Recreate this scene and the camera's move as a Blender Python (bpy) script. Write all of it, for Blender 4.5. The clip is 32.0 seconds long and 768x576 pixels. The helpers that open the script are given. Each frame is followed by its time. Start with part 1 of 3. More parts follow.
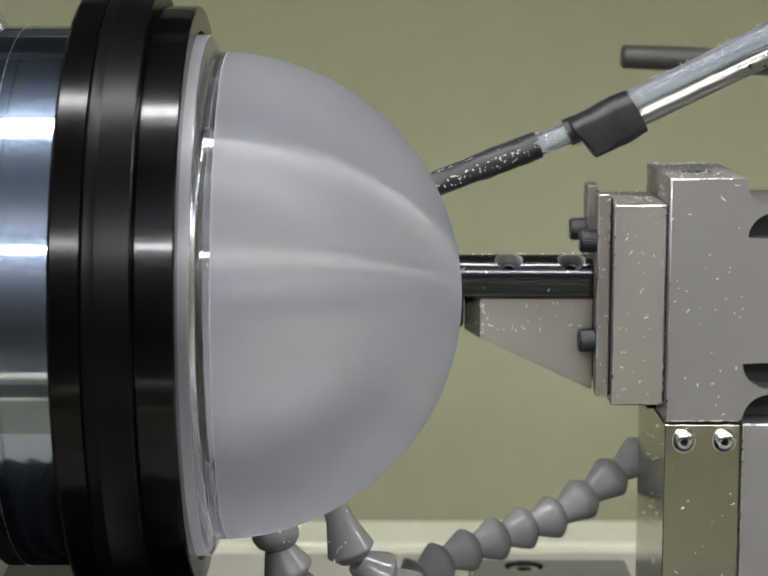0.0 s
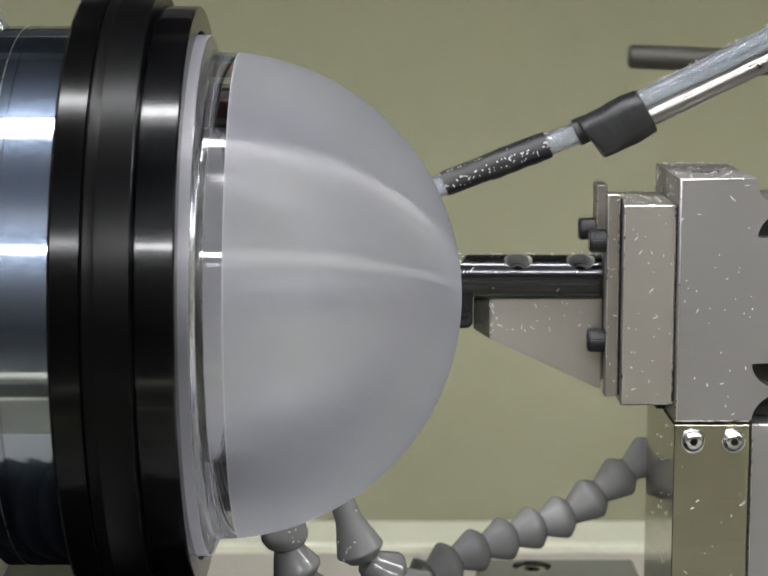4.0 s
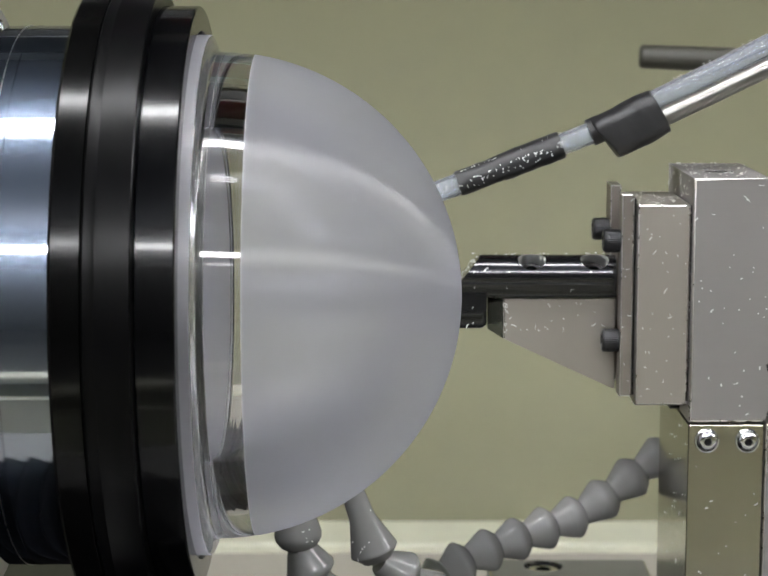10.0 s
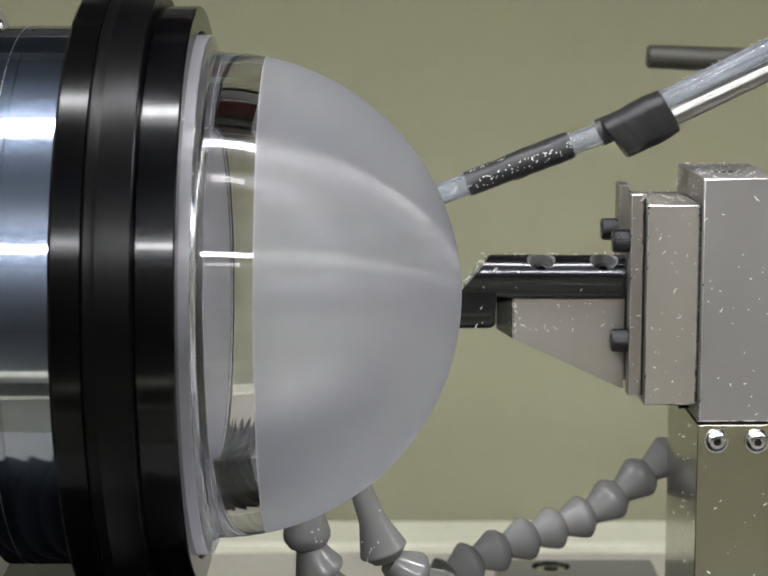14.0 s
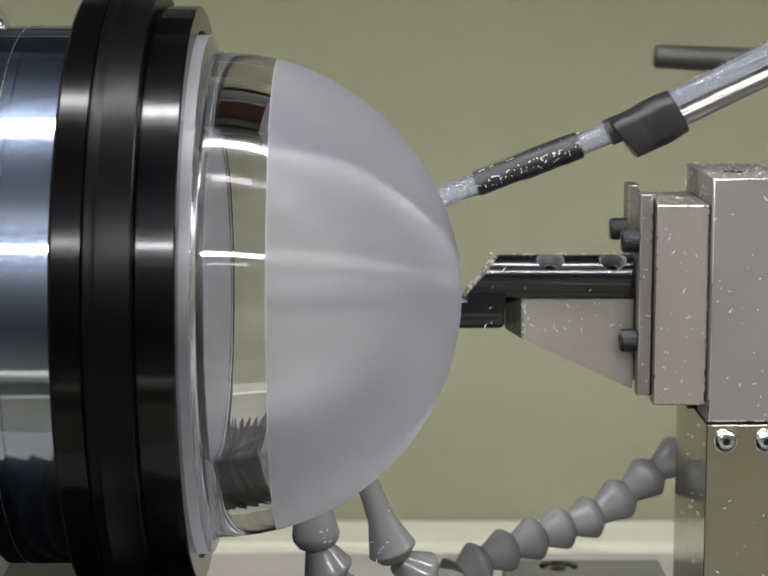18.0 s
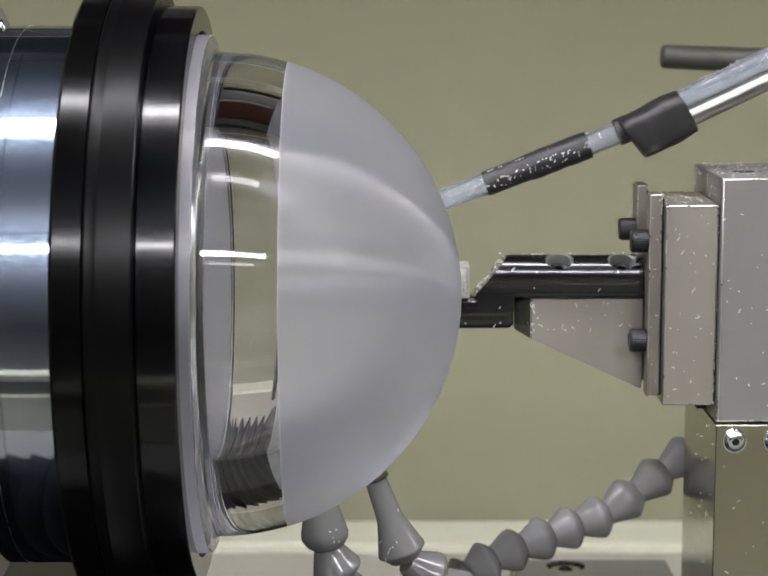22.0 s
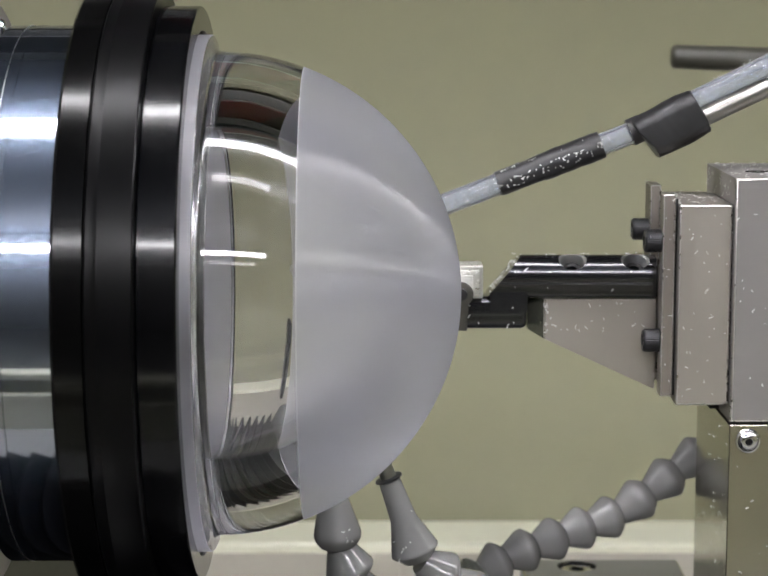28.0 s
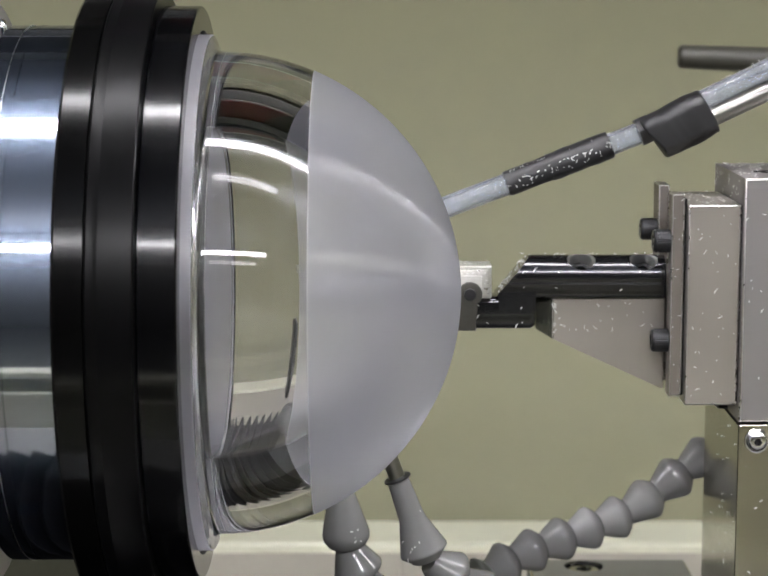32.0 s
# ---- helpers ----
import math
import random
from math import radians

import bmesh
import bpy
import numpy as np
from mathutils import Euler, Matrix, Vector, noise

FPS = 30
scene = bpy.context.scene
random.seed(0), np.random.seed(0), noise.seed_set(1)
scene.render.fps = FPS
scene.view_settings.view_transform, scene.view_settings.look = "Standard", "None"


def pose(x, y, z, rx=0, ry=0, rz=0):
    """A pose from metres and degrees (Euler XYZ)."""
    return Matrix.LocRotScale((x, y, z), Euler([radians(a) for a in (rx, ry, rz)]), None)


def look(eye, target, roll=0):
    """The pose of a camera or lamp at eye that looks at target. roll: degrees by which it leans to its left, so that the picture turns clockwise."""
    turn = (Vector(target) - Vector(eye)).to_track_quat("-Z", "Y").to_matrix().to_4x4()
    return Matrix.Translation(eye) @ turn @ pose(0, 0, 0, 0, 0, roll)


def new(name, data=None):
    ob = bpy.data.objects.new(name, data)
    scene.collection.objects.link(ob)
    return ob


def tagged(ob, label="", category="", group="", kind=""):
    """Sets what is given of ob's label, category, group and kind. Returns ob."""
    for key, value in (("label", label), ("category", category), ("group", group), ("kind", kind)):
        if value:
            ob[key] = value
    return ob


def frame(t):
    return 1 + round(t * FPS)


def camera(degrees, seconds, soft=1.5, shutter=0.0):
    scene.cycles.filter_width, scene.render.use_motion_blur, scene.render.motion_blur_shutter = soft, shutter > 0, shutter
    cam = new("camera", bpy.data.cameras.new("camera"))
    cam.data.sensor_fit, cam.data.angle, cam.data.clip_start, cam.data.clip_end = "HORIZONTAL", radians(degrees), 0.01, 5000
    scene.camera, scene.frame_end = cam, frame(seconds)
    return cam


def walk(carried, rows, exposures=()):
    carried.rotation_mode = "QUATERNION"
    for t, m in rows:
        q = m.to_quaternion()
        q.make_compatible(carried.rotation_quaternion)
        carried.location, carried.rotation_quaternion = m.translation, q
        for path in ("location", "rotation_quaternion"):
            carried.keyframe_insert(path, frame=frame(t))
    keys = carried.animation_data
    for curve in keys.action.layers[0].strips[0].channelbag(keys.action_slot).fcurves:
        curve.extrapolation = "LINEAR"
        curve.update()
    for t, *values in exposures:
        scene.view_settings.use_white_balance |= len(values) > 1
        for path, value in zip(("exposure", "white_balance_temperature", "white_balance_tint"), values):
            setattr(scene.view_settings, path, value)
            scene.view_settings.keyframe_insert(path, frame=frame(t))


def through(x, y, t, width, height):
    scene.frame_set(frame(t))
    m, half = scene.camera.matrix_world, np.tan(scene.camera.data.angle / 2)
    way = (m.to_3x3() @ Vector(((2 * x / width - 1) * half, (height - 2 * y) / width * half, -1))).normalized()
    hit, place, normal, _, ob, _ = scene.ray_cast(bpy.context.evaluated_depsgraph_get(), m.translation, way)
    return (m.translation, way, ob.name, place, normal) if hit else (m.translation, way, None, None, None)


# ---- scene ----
cam = camera(22.18, 32.0, soft=1.5)

cam.data.dof.use_dof = True
cam.data.dof.focus_distance = 0.62
cam.data.dof.aperture_fstop = 26.0

# All lengths below are in millimetres round the spindle axis, which lies AXIS mm over the bed.
MM = 0.001
AXIS = 300.0
SECONDS = 32.0
R_DOME = 74.7          # outer radius of the acrylic dome
R_HOLLOW = 51.7        # radius of its round hollow
X_DOME = -50.7         # its centre along the spindle axis
FEED_FROM, FEED_TO = 0.0455, 0.4031   # polar angle of the cut at the start and at the end


def P(x, y, z):
    return Vector((x * MM, y * MM, (z + AXIS) * MM))


EYE = (0.0, -597.82, 91.64)
TILT = math.radians(8.5)
AIM = (0.0, EYE[1] + 600 * math.cos(TILT), EYE[2] - 600 * math.sin(TILT))
HOLD = look(P(*EYE), P(*AIM))
walk(cam, [(0.0, HOLD), (SECONDS, HOLD)], exposures=[(0.0, 0.0, 6500, 10), (9.0, 0.0, 6500, 10), (17.0, 0.03, 6500, 12), (SECONDS, 0.03, 6500, 14)])

# ---------------------------------------------------------------- light
world = bpy.data.worlds.new("room_air")
scene.world = world
world.use_nodes = True
world.node_tree.nodes["Background"].inputs[0].default_value = (0.80, 0.86, 1.0, 1)
world.node_tree.nodes["Background"].inputs[1].default_value = 0.05
LIGHT_OVER = 45.5      # long lamp over the spindle
LIGHT_ROOM = 62.0      # room lamp behind the camera


# ---------------------------------------------------------------- materials
def mat(name, color, rough=0.5, metal=0.0, var=0.12, scale=60.0, bump=0.0, bump_scale=400.0, stretch=None,
        rough_var=0.08, spec=0.5, coat=0.0):
    """A surface with two scales of variation in tone and gloss, and fine relief."""
    m = bpy.data.materials.new(name)
    m.use_nodes = True
    nt = m.node_tree
    b = nt.nodes["Principled BSDF"]
    tc = nt.nodes.new("ShaderNodeTexCoord")
    mp = nt.nodes.new("ShaderNodeMapping")
    mp.inputs["Scale"].default_value = stretch or (1, 1, 1)
    nt.links.new(tc.outputs["Object"], mp.inputs[0])
    big = nt.nodes.new("ShaderNodeTexNoise")
    big.inputs["Scale"].default_value, big.inputs["Detail"].default_value = scale * 0.25, 3
    fine = nt.nodes.new("ShaderNodeTexNoise")
    fine.inputs["Scale"].default_value, fine.inputs["Detail"].default_value = scale * 6, 5
    add = nt.nodes.new("ShaderNodeMath")
    add.operation = "ADD"
    for n in (big, fine):
        nt.links.new(mp.outputs[0], n.inputs["Vector"])
    nt.links.new(big.outputs[0], add.inputs[0])
    nt.links.new(fine.outputs[0], add.inputs[1])
    tone = nt.nodes.new("ShaderNodeMapRange")
    tone.inputs[1].default_value, tone.inputs[2].default_value = 0.6, 1.4
    tone.inputs[3].default_value, tone.inputs[4].default_value = 1 - var, 1 + var
    nt.links.new(add.outputs[0], tone.inputs[0])
    mul = nt.nodes.new("ShaderNodeMix")
    mul.data_type, mul.blend_type = "RGBA", "MULTIPLY"
    mul.inputs[0].default_value = 1
    mul.inputs[6].default_value = (*color, 1)
    nt.links.new(tone.outputs[0], mul.inputs[7])
    nt.links.new(mul.outputs[2], b.inputs["Base Color"])
    rr = nt.nodes.new("ShaderNodeMapRange")
    rr.inputs[1].default_value, rr.inputs[2].default_value = 0.6, 1.4
    rr.inputs[3].default_value, rr.inputs[4].default_value = max(rough - rough_var, 0.02), rough + rough_var
    nt.links.new(add.outputs[0], rr.inputs[0])
    nt.links.new(rr.outputs[0], b.inputs["Roughness"])
    b.inputs["Metallic"].default_value = metal
    b.inputs["Specular IOR Level"].default_value = spec
    b.inputs["Coat Weight"].default_value = coat
    b.inputs["Coat Roughness"].default_value = 0.07
    if bump:
        n = nt.nodes.new("ShaderNodeTexNoise")
        n.inputs["Scale"].default_value, n.inputs["Detail"].default_value = bump_scale, 6
        nt.links.new(mp.outputs[0], n.inputs["Vector"])
        bp = nt.nodes.new("ShaderNodeBump")
        bp.inputs["Strength"].default_value, bp.inputs["Distance"].default_value = bump, 0.0005
        nt.links.new(n.outputs[0], bp.inputs["Height"])
        nt.links.new(bp.outputs[0], b.inputs["Normal"])
    return m


def glow(name, color, power):
    m = bpy.data.materials.new(name)
    m.use_nodes = True
    b = m.node_tree.nodes["Principled BSDF"]
    b.inputs["Base Color"].default_value = (0.8, 0.8, 0.8, 1)
    b.inputs["Emission Color"].default_value = (*color, 1)
    b.inputs["Emission Strength"].default_value = power
    return m


def clear(name, color=(1, 1, 1), rough=0.01, ior=1.49):
    m = bpy.data.materials.new(name)
    m.use_nodes = True
    b = m.node_tree.nodes["Principled BSDF"]
    b.inputs["Base Color"].default_value = (*color, 1)
    b.inputs["Roughness"].default_value = rough
    b.inputs["IOR"].default_value = ior
    b.inputs["Transmission Weight"].default_value = 1
    return m


WALL = mat("olive_paint", (0.203, 0.198, 0.114), 0.55, var=0.05, scale=8, bump=0.05)
FRONT = mat("blue_grey_paint", (0.021, 0.023, 0.022), 0.6, var=0.08, scale=5)
CREAM = mat("cream_paint", (0.76, 0.76, 0.61), 0.45, var=0.06, scale=10)
CEIL = mat("ceiling_paint", (0.10, 0.12, 0.16), 0.6, var=0.05, scale=6)
TRAY = mat("white_enamel", (0.78, 0.78, 0.77), 0.35, var=0.04, scale=10)
DRAB = mat("drab_cover_sheet", (0.42, 0.395, 0.345), 0.5, var=0.10, scale=20)
SHEET = mat("grey_cover_sheet", (0.33, 0.33, 0.322), 0.5, var=0.12, scale=30)
BED = mat("bed_casting", (0.13, 0.13, 0.11), 0.55, var=0.1, scale=20)
RED = mat("red_plastic", (0.21, 0.016, 0.022), 0.4)
RUBBER = mat("bellows_rubber", (0.012, 0.0125, 0.0145), 0.65, var=0.3, scale=80, bump=0.15, spec=0.06)
GROUND = mat("ground_steel", (0.252, 0.237, 0.231), 0.42, metal=0.55, var=0.03, scale=60, stretch=(0.3, 1, 8), rough_var=0.06)
GROUND_WARM = mat("warm_ground_steel", (0.385, 0.355, 0.315), 0.40, metal=0.8, var=0.03, scale=60, stretch=(8, 1, 0.3))
PLATE = mat("brown_grey_steel", (0.26, 0.23, 0.205), 0.38, metal=0.7, var=0.03, scale=60, stretch=(8, 1, 0.3))
EDGE = mat("ground_edge", (0.62, 0.60, 0.57), 0.30, metal=1.0, var=0.1, scale=80)
PLATED = mat("polished_sheet_steel", (0.37, 0.348, 0.280), 0.16, metal=1.0, var=0.08, scale=30, stretch=(0.3, 1, 6))
CHROME = mat("bright_steel", (0.70, 0.70, 0.70), 0.12, metal=1.0, var=0.05)
NOSE = mat("polished_spindle_steel", (0.33, 0.34, 0.355), 0.06, metal=1.0, var=0.02, scale=50, stretch=(8, 0.02, 0.02), rough_var=0.015)
ANOD = mat("gloss_black_anodised", (0.0015, 0.0015, 0.0018), 0.17, var=0.08, scale=40, stretch=(12, 0.01, 0.01), rough_var=0.03, spec=0.18, coat=0.22)
ANOD_SATIN = mat("satin_black_anodised", (0.0015, 0.0015, 0.0015), 0.16, var=0.08, scale=40, stretch=(12, 0.01, 0.01), spec=0.18, rough_var=0.02)
ANOD_MATT = mat("matt_black_anodised", (0.002, 0.002, 0.0022), 0.29, var=0.08, scale=40, stretch=(12, 0.01, 0.01), spec=0.12, rough_var=0.01)
BLACK_STEEL = mat("blackened_steel", (0.040, 0.040, 0.043), 0.22, metal=0.9, var=0.04, scale=60, stretch=(0.2, 1, 2), rough_var=0.01, coat=0.6)
SCREW = mat("black_oxide", (0.028, 0.028, 0.030), 0.32, metal=0.6, var=0.25, scale=200)
CLAMP = mat("dull_clamp_steel", (0.075, 0.072, 0.062), 0.4, metal=0.6, var=0.15, scale=120, bump=0.2)
BORE = mat("bored_steel", (0.80, 0.80, 0.77), 0.38, metal=1.0, var=0.06)
MILLED = mat("milled_dark_steel", (0.34, 0.35, 0.28), 0.22, metal=0.85, var=0.08, stretch=(1, 1, 6))
SATIN = mat("satin_pale_alloy", (0.60, 0.59, 0.55), 0.42, metal=0.25, var=0.15, scale=120, bump=0.2)
CARBIDE = mat("carbide_grey", (0.55, 0.54, 0.50), 0.3, metal=0.8, var=0.15, scale=150)
# near-black of black parts, also used for shade put into slots and gaps
DARK = mat("black_parts_and_shade", (0.010, 0.011, 0.009), 0.45, var=0.2)
HOSE = mat("grey_hose_plastic", (0.145, 0.145, 0.142), 0.10, var=0.02, scale=60, rough_var=0.04)
HOSE_PALE = mat("pale_hose_plastic", (0.205, 0.203, 0.200), 0.10, var=0.02, scale=60, rough_var=0.04)
HOSE_DARK = mat("dark_hose_plastic", (0.10, 0.105, 0.09), 0.3, var=0.1, scale=60)
TAPE = mat("black_tape", (0.013, 0.013, 0.014), 0.44, var=0.25, scale=90, bump=0.7, bump_scale=110)
TUBE = clear("clear_hose", (0.84, 0.88, 0.99), 0.08, 1.42)
TUBE.node_tree.nodes["Principled BSDF"].inputs["Transmission Weight"].default_value = 0.90
PIPE = mat("stainless_pipe", (0.27, 0.265, 0.245), 0.30, metal=1.0, var=0.06, scale=60)
ROD = mat("dark_rod_paint", (0.034, 0.033, 0.024), 0.5, var=0.15)
CHIP = mat("white_acrylic_swarf", (0.82, 0.82, 0.80), 0.4, var=0.05)
PLUG = mat("fixture_plate_grey", (0.27, 0.27, 0.31), 0.34, metal=0.5, var=0.01, rough_var=0.01)
ACRYLIC = clear("clear_acrylic")
LAMP_OVER = glow("lamp_over_glow", (0.98, 0.985, 1.0), LIGHT_OVER)
LAMP_ROOM = glow("lamp_room_glow", (0.98, 0.985, 1.0), LIGHT_ROOM)


def grooves(nt, depth):
    """Normals tilted to and fro along x, as the rings of a turning tool leave them."""
    geo, tc, sep, ring = (nt.nodes.new("ShaderNode" + k) for k in ("NewGeometry", "TexCoord", "SeparateXYZ", "TexWhiteNoise"))
    ring.noise_dimensions = "1D"

    def vec(op, a=None, b=None, fixed=None):
        n = nt.nodes.new("ShaderNodeVectorMath")
        n.operation = op
        for i, one in enumerate((a, b)):
            if one is not None:
                nt.links.new(one, n.inputs[i])
        if fixed is not None:
            n.inputs[1].default_value = fixed
        return n

    def num(op, a, fixed=None):
        n = nt.nodes.new("ShaderNodeMath")
        n.operation = op
        nt.links.new(a, n.inputs[0])
        if fixed is not None:
            n.inputs[1].default_value = fixed
        return n.outputs[0]
    nt.links.new(tc.outputs["Object"], sep.inputs[0])
    nt.links.new(num("MULTIPLY", sep.outputs[0], 300000.0), ring.inputs["W"])
    three = vec("DOT_PRODUCT", ring.outputs["Color"], fixed=(1, 1, 1)).outputs["Value"]
    tilt = num("MULTIPLY", num("SUBTRACT", three, 1.5), depth)
    normal = geo.outputs["Normal"]
    along = vec("DOT_PRODUCT", normal, fixed=(1, 0, 0)).outputs["Value"]
    inward = vec("SCALE", normal)
    nt.links.new(along, inward.inputs["Scale"])
    flat = vec("SUBTRACT", inward.outputs[0], fixed=(1, 0, 0))
    lean = vec("SCALE", flat.outputs[0])
    nt.links.new(tilt, lean.inputs["Scale"])
    both = vec("ADD", normal, lean.outputs[0])
    return vec("NORMALIZE", both.outputs[0]).outputs[0]


def milky(name, color=(0.81, 0.82, 0.88), glow_share=0.042, haze=0.48, through=0.52, skin=0.76, clarity=0.10):
    """Matt turned acrylic: part scattered, part let through, with a sheen drawn out across the turning marks."""
    m = bpy.data.materials.new(name)
    m.use_nodes = True
    nt = m.node_tree
    b = nt.nodes["Principled BSDF"]
    tc, mp, n = (nt.nodes.new("ShaderNode" + k) for k in ("TexCoord", "Mapping", "TexNoise"))
    mp.inputs["Scale"].default_value = (30, 0.6, 0.6)
    n.inputs["Scale"].default_value, n.inputs["Detail"].default_value = 12, 4
    nt.links.new(tc.outputs["Object"], mp.inputs[0])
    nt.links.new(mp.outputs[0], n.inputs["Vector"])
    r = nt.nodes.new("ShaderNodeMapRange")
    r.inputs[3].default_value, r.inputs[4].default_value = haze, haze + 0.02
    nt.links.new(n.outputs[0], r.inputs[0])
    nt.links.new(r.outputs[0], b.inputs["Roughness"])
    b.inputs["Base Color"].default_value = (*color, 1)
    b.inputs["IOR"].default_value = 1.49
    b.inputs["Transmission Weight"].default_value = through
    glowing = nt.nodes.new("ShaderNodeBsdfTranslucent")
    glowing.inputs["Color"].default_value = (0.86, 0.86, 0.96, 1)
    body = nt.nodes.new("ShaderNodeMixShader")
    body.inputs[0].default_value = glow_share
    straight = nt.nodes.new("ShaderNodeBsdfRefraction")
    straight.inputs["Color"].default_value = (*color, 1)
    straight.inputs["IOR"].default_value = 1.49
    nt.links.new(r.outputs[0], straight.inputs["Roughness"])
    softer = nt.nodes.new("ShaderNodeBsdfRefraction")
    softer.inputs["Color"].default_value = (*color, 1)
    softer.inputs["IOR"].default_value = 1.49
    softer.inputs["Roughness"].default_value = clarity
    nt.links.new(grooves(nt, 0.45), softer.inputs["Normal"])
    lobes = nt.nodes.new("ShaderNodeMixShader")
    lobes.inputs[0].default_value = 0.70
    nt.links.new(straight.outputs[0], lobes.inputs[1])
    nt.links.new(softer.outputs[0], lobes.inputs[2])
    passing = nt.nodes.new("ShaderNodeMixShader")
    passing.inputs[0].default_value = skin
    nt.links.new(b.outputs[0], passing.inputs[1])
    nt.links.new(lobes.outputs[0], passing.inputs[2])
    nt.links.new(passing.outputs[0], body.inputs[1])
    nt.links.new(glowing.outputs[0], body.inputs[2])
    sheen = nt.nodes.new("ShaderNodeBsdfAnisotropic")
    sheen.inputs["Color"].default_value = (1, 1, 1, 1)
    sheen.inputs["Roughness"].default_value = 0.43
    sheen.inputs["Anisotropy"].default_value = 0.80
    around = nt.nodes.new("ShaderNodeTangent")
    around.direction_type, around.axis = "RADIAL", "X"
    nt.links.new(around.outputs[0], sheen.inputs["Tangent"])
    edge = nt.nodes.new("ShaderNodeFresnel")
    edge.inputs[0].default_value = 1.49
    mix = nt.nodes.new("ShaderNodeMixShader")
    weak = nt.nodes.new("ShaderNodeMath")
    weak.operation = "MULTIPLY"
    weak.inputs[1].default_value = 0.9
    nt.links.new(edge.outputs[0], weak.inputs[0])
    most = nt.nodes.new("ShaderNodeMath")
    most.operation = "MINIMUM"
    most.inputs[1].default_value = 0.027
    nt.links.new(weak.outputs[0], most.inputs[0])
    nt.links.new(most.outputs[0], mix.inputs[0])
    nt.links.new(body.outputs[0], mix.inputs[1])
    nt.links.new(sheen.outputs[0], mix.inputs[2])
    mix.name = "matt"
    nt.links.new(mix.outputs[0], nt.nodes["Material Output"].inputs[0])
    return m


MILKY = milky("frosted_acrylic", (0.58, 0.58, 0.62), glow_share=0.03, haze=0.42, through=0.94, skin=0.0)


def blend(m, rough, share, color=None):
    """Adds a second, wider lobe to a metal."""
    nt = m.node_tree
    sharp = nt.nodes["Principled BSDF"]
    wide = nt.nodes.new("ShaderNodeBsdfPrincipled")
    wide.inputs["Metallic"].default_value = sharp.inputs["Metallic"].default_value
    wide.inputs["Specular IOR Level"].default_value = sharp.inputs["Specular IOR Level"].default_value
    wide.inputs["Roughness"].default_value = rough
    if color:
        wide.inputs["Base Color"].default_value = (*color, 1)
    else:
        nt.links.new(sharp.inputs["Base Color"].links[0].from_socket, wide.inputs["Base Color"])
    mix = nt.nodes.new("ShaderNodeMixShader")
    mix.inputs[0].default_value = share
    nt.links.new(sharp.outputs[0], mix.inputs[1])
    nt.links.new(wide.outputs[0], mix.inputs[2])
    nt.links.new(mix.outputs[0], nt.nodes["Material Output"].inputs[0])


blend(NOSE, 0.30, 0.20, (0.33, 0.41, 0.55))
blend(ANOD, 0.36, 0.07)


def turned(tool):
    """The dome's outer face: frosted ahead of the tool, clear where the tool has passed."""
    m = milky("acrylic_under_the_tool")
    nt = m.node_tree
    out, frosted = nt.nodes["Material Output"], nt.nodes["matt"]
    polished = nt.nodes.new("ShaderNodeBsdfPrincipled")
    polished.inputs["Roughness"].default_value = 0.01
    polished.inputs["IOR"].default_value = 1.49
    polished.inputs["Transmission Weight"].default_value = 1
    tc = nt.nodes.new("ShaderNodeTexCoord")
    tc.object = tool
    sep = nt.nodes.new("ShaderNodeSeparateXYZ")
    nt.links.new(tc.outputs["Object"], sep.inputs[0])
    ahead = nt.nodes.new("ShaderNodeMath")
    ahead.operation = "GREATER_THAN"
    ahead.inputs[1].default_value = (X_DOME + R_DOME * math.sin(FEED_FROM)) * MM - tool.location.x
    nt.links.new(sep.outputs[0], ahead.inputs[0])
    mix = nt.nodes.new("ShaderNodeMixShader")
    nt.links.new(ahead.outputs[0], mix.inputs[0])
    nt.links.new(polished.outputs[0], mix.inputs[1])
    nt.links.new(frosted.outputs[0], mix.inputs[2])
    # the ragged edge of the old skin at the cut
    edge = nt.nodes.new("ShaderNodeMath")
    edge.operation = "COMPARE"
    edge.inputs[1].default_value, edge.inputs[2].default_value = ahead.inputs[1].default_value + 0.00015, 0.00019
    nt.links.new(sep.outputs[0], edge.inputs[0])
    half = nt.nodes.new("ShaderNodeMath")
    half.operation = "MULTIPLY"
    half.inputs[1].default_value = 0.2
    nt.links.new(edge.outputs[0], half.inputs[0])
    burr = nt.nodes.new("ShaderNodeBsdfDiffuse")
    burr.inputs["Color"].default_value = (0.86, 0.86, 0.88, 1)
    last = nt.nodes.new("ShaderNodeMixShader")
    nt.links.new(half.outputs[0], last.inputs[0])
    nt.links.new(mix.outputs[0], last.inputs[1])
    nt.links.new(burr.outputs[0], last.inputs[2])
    nt.links.new(last.outputs[0], out.inputs[0])
    return m


# ---------------------------------------------------------------- building helpers
def thing(name, base, label, category, group="", kind=""):
    ob = new(name)
    ob.location = P(*base)
    ob.empty_display_size = 0.01
    return tagged(ob, label, category, group, kind)


def keep_flat(me):
    """Flat faces stay flat, while their rounded edges stay smooth."""
    flat = {key for p in me.polygons if p.area > 60 * MM * MM for key in p.edge_keys}
    mark = me.attributes.get("sharp_edge") or me.attributes.new("sharp_edge", "BOOLEAN", "EDGE")
    for i, e in enumerate(me.edge_keys):
        if e in flat:
            mark.data[i].value = True


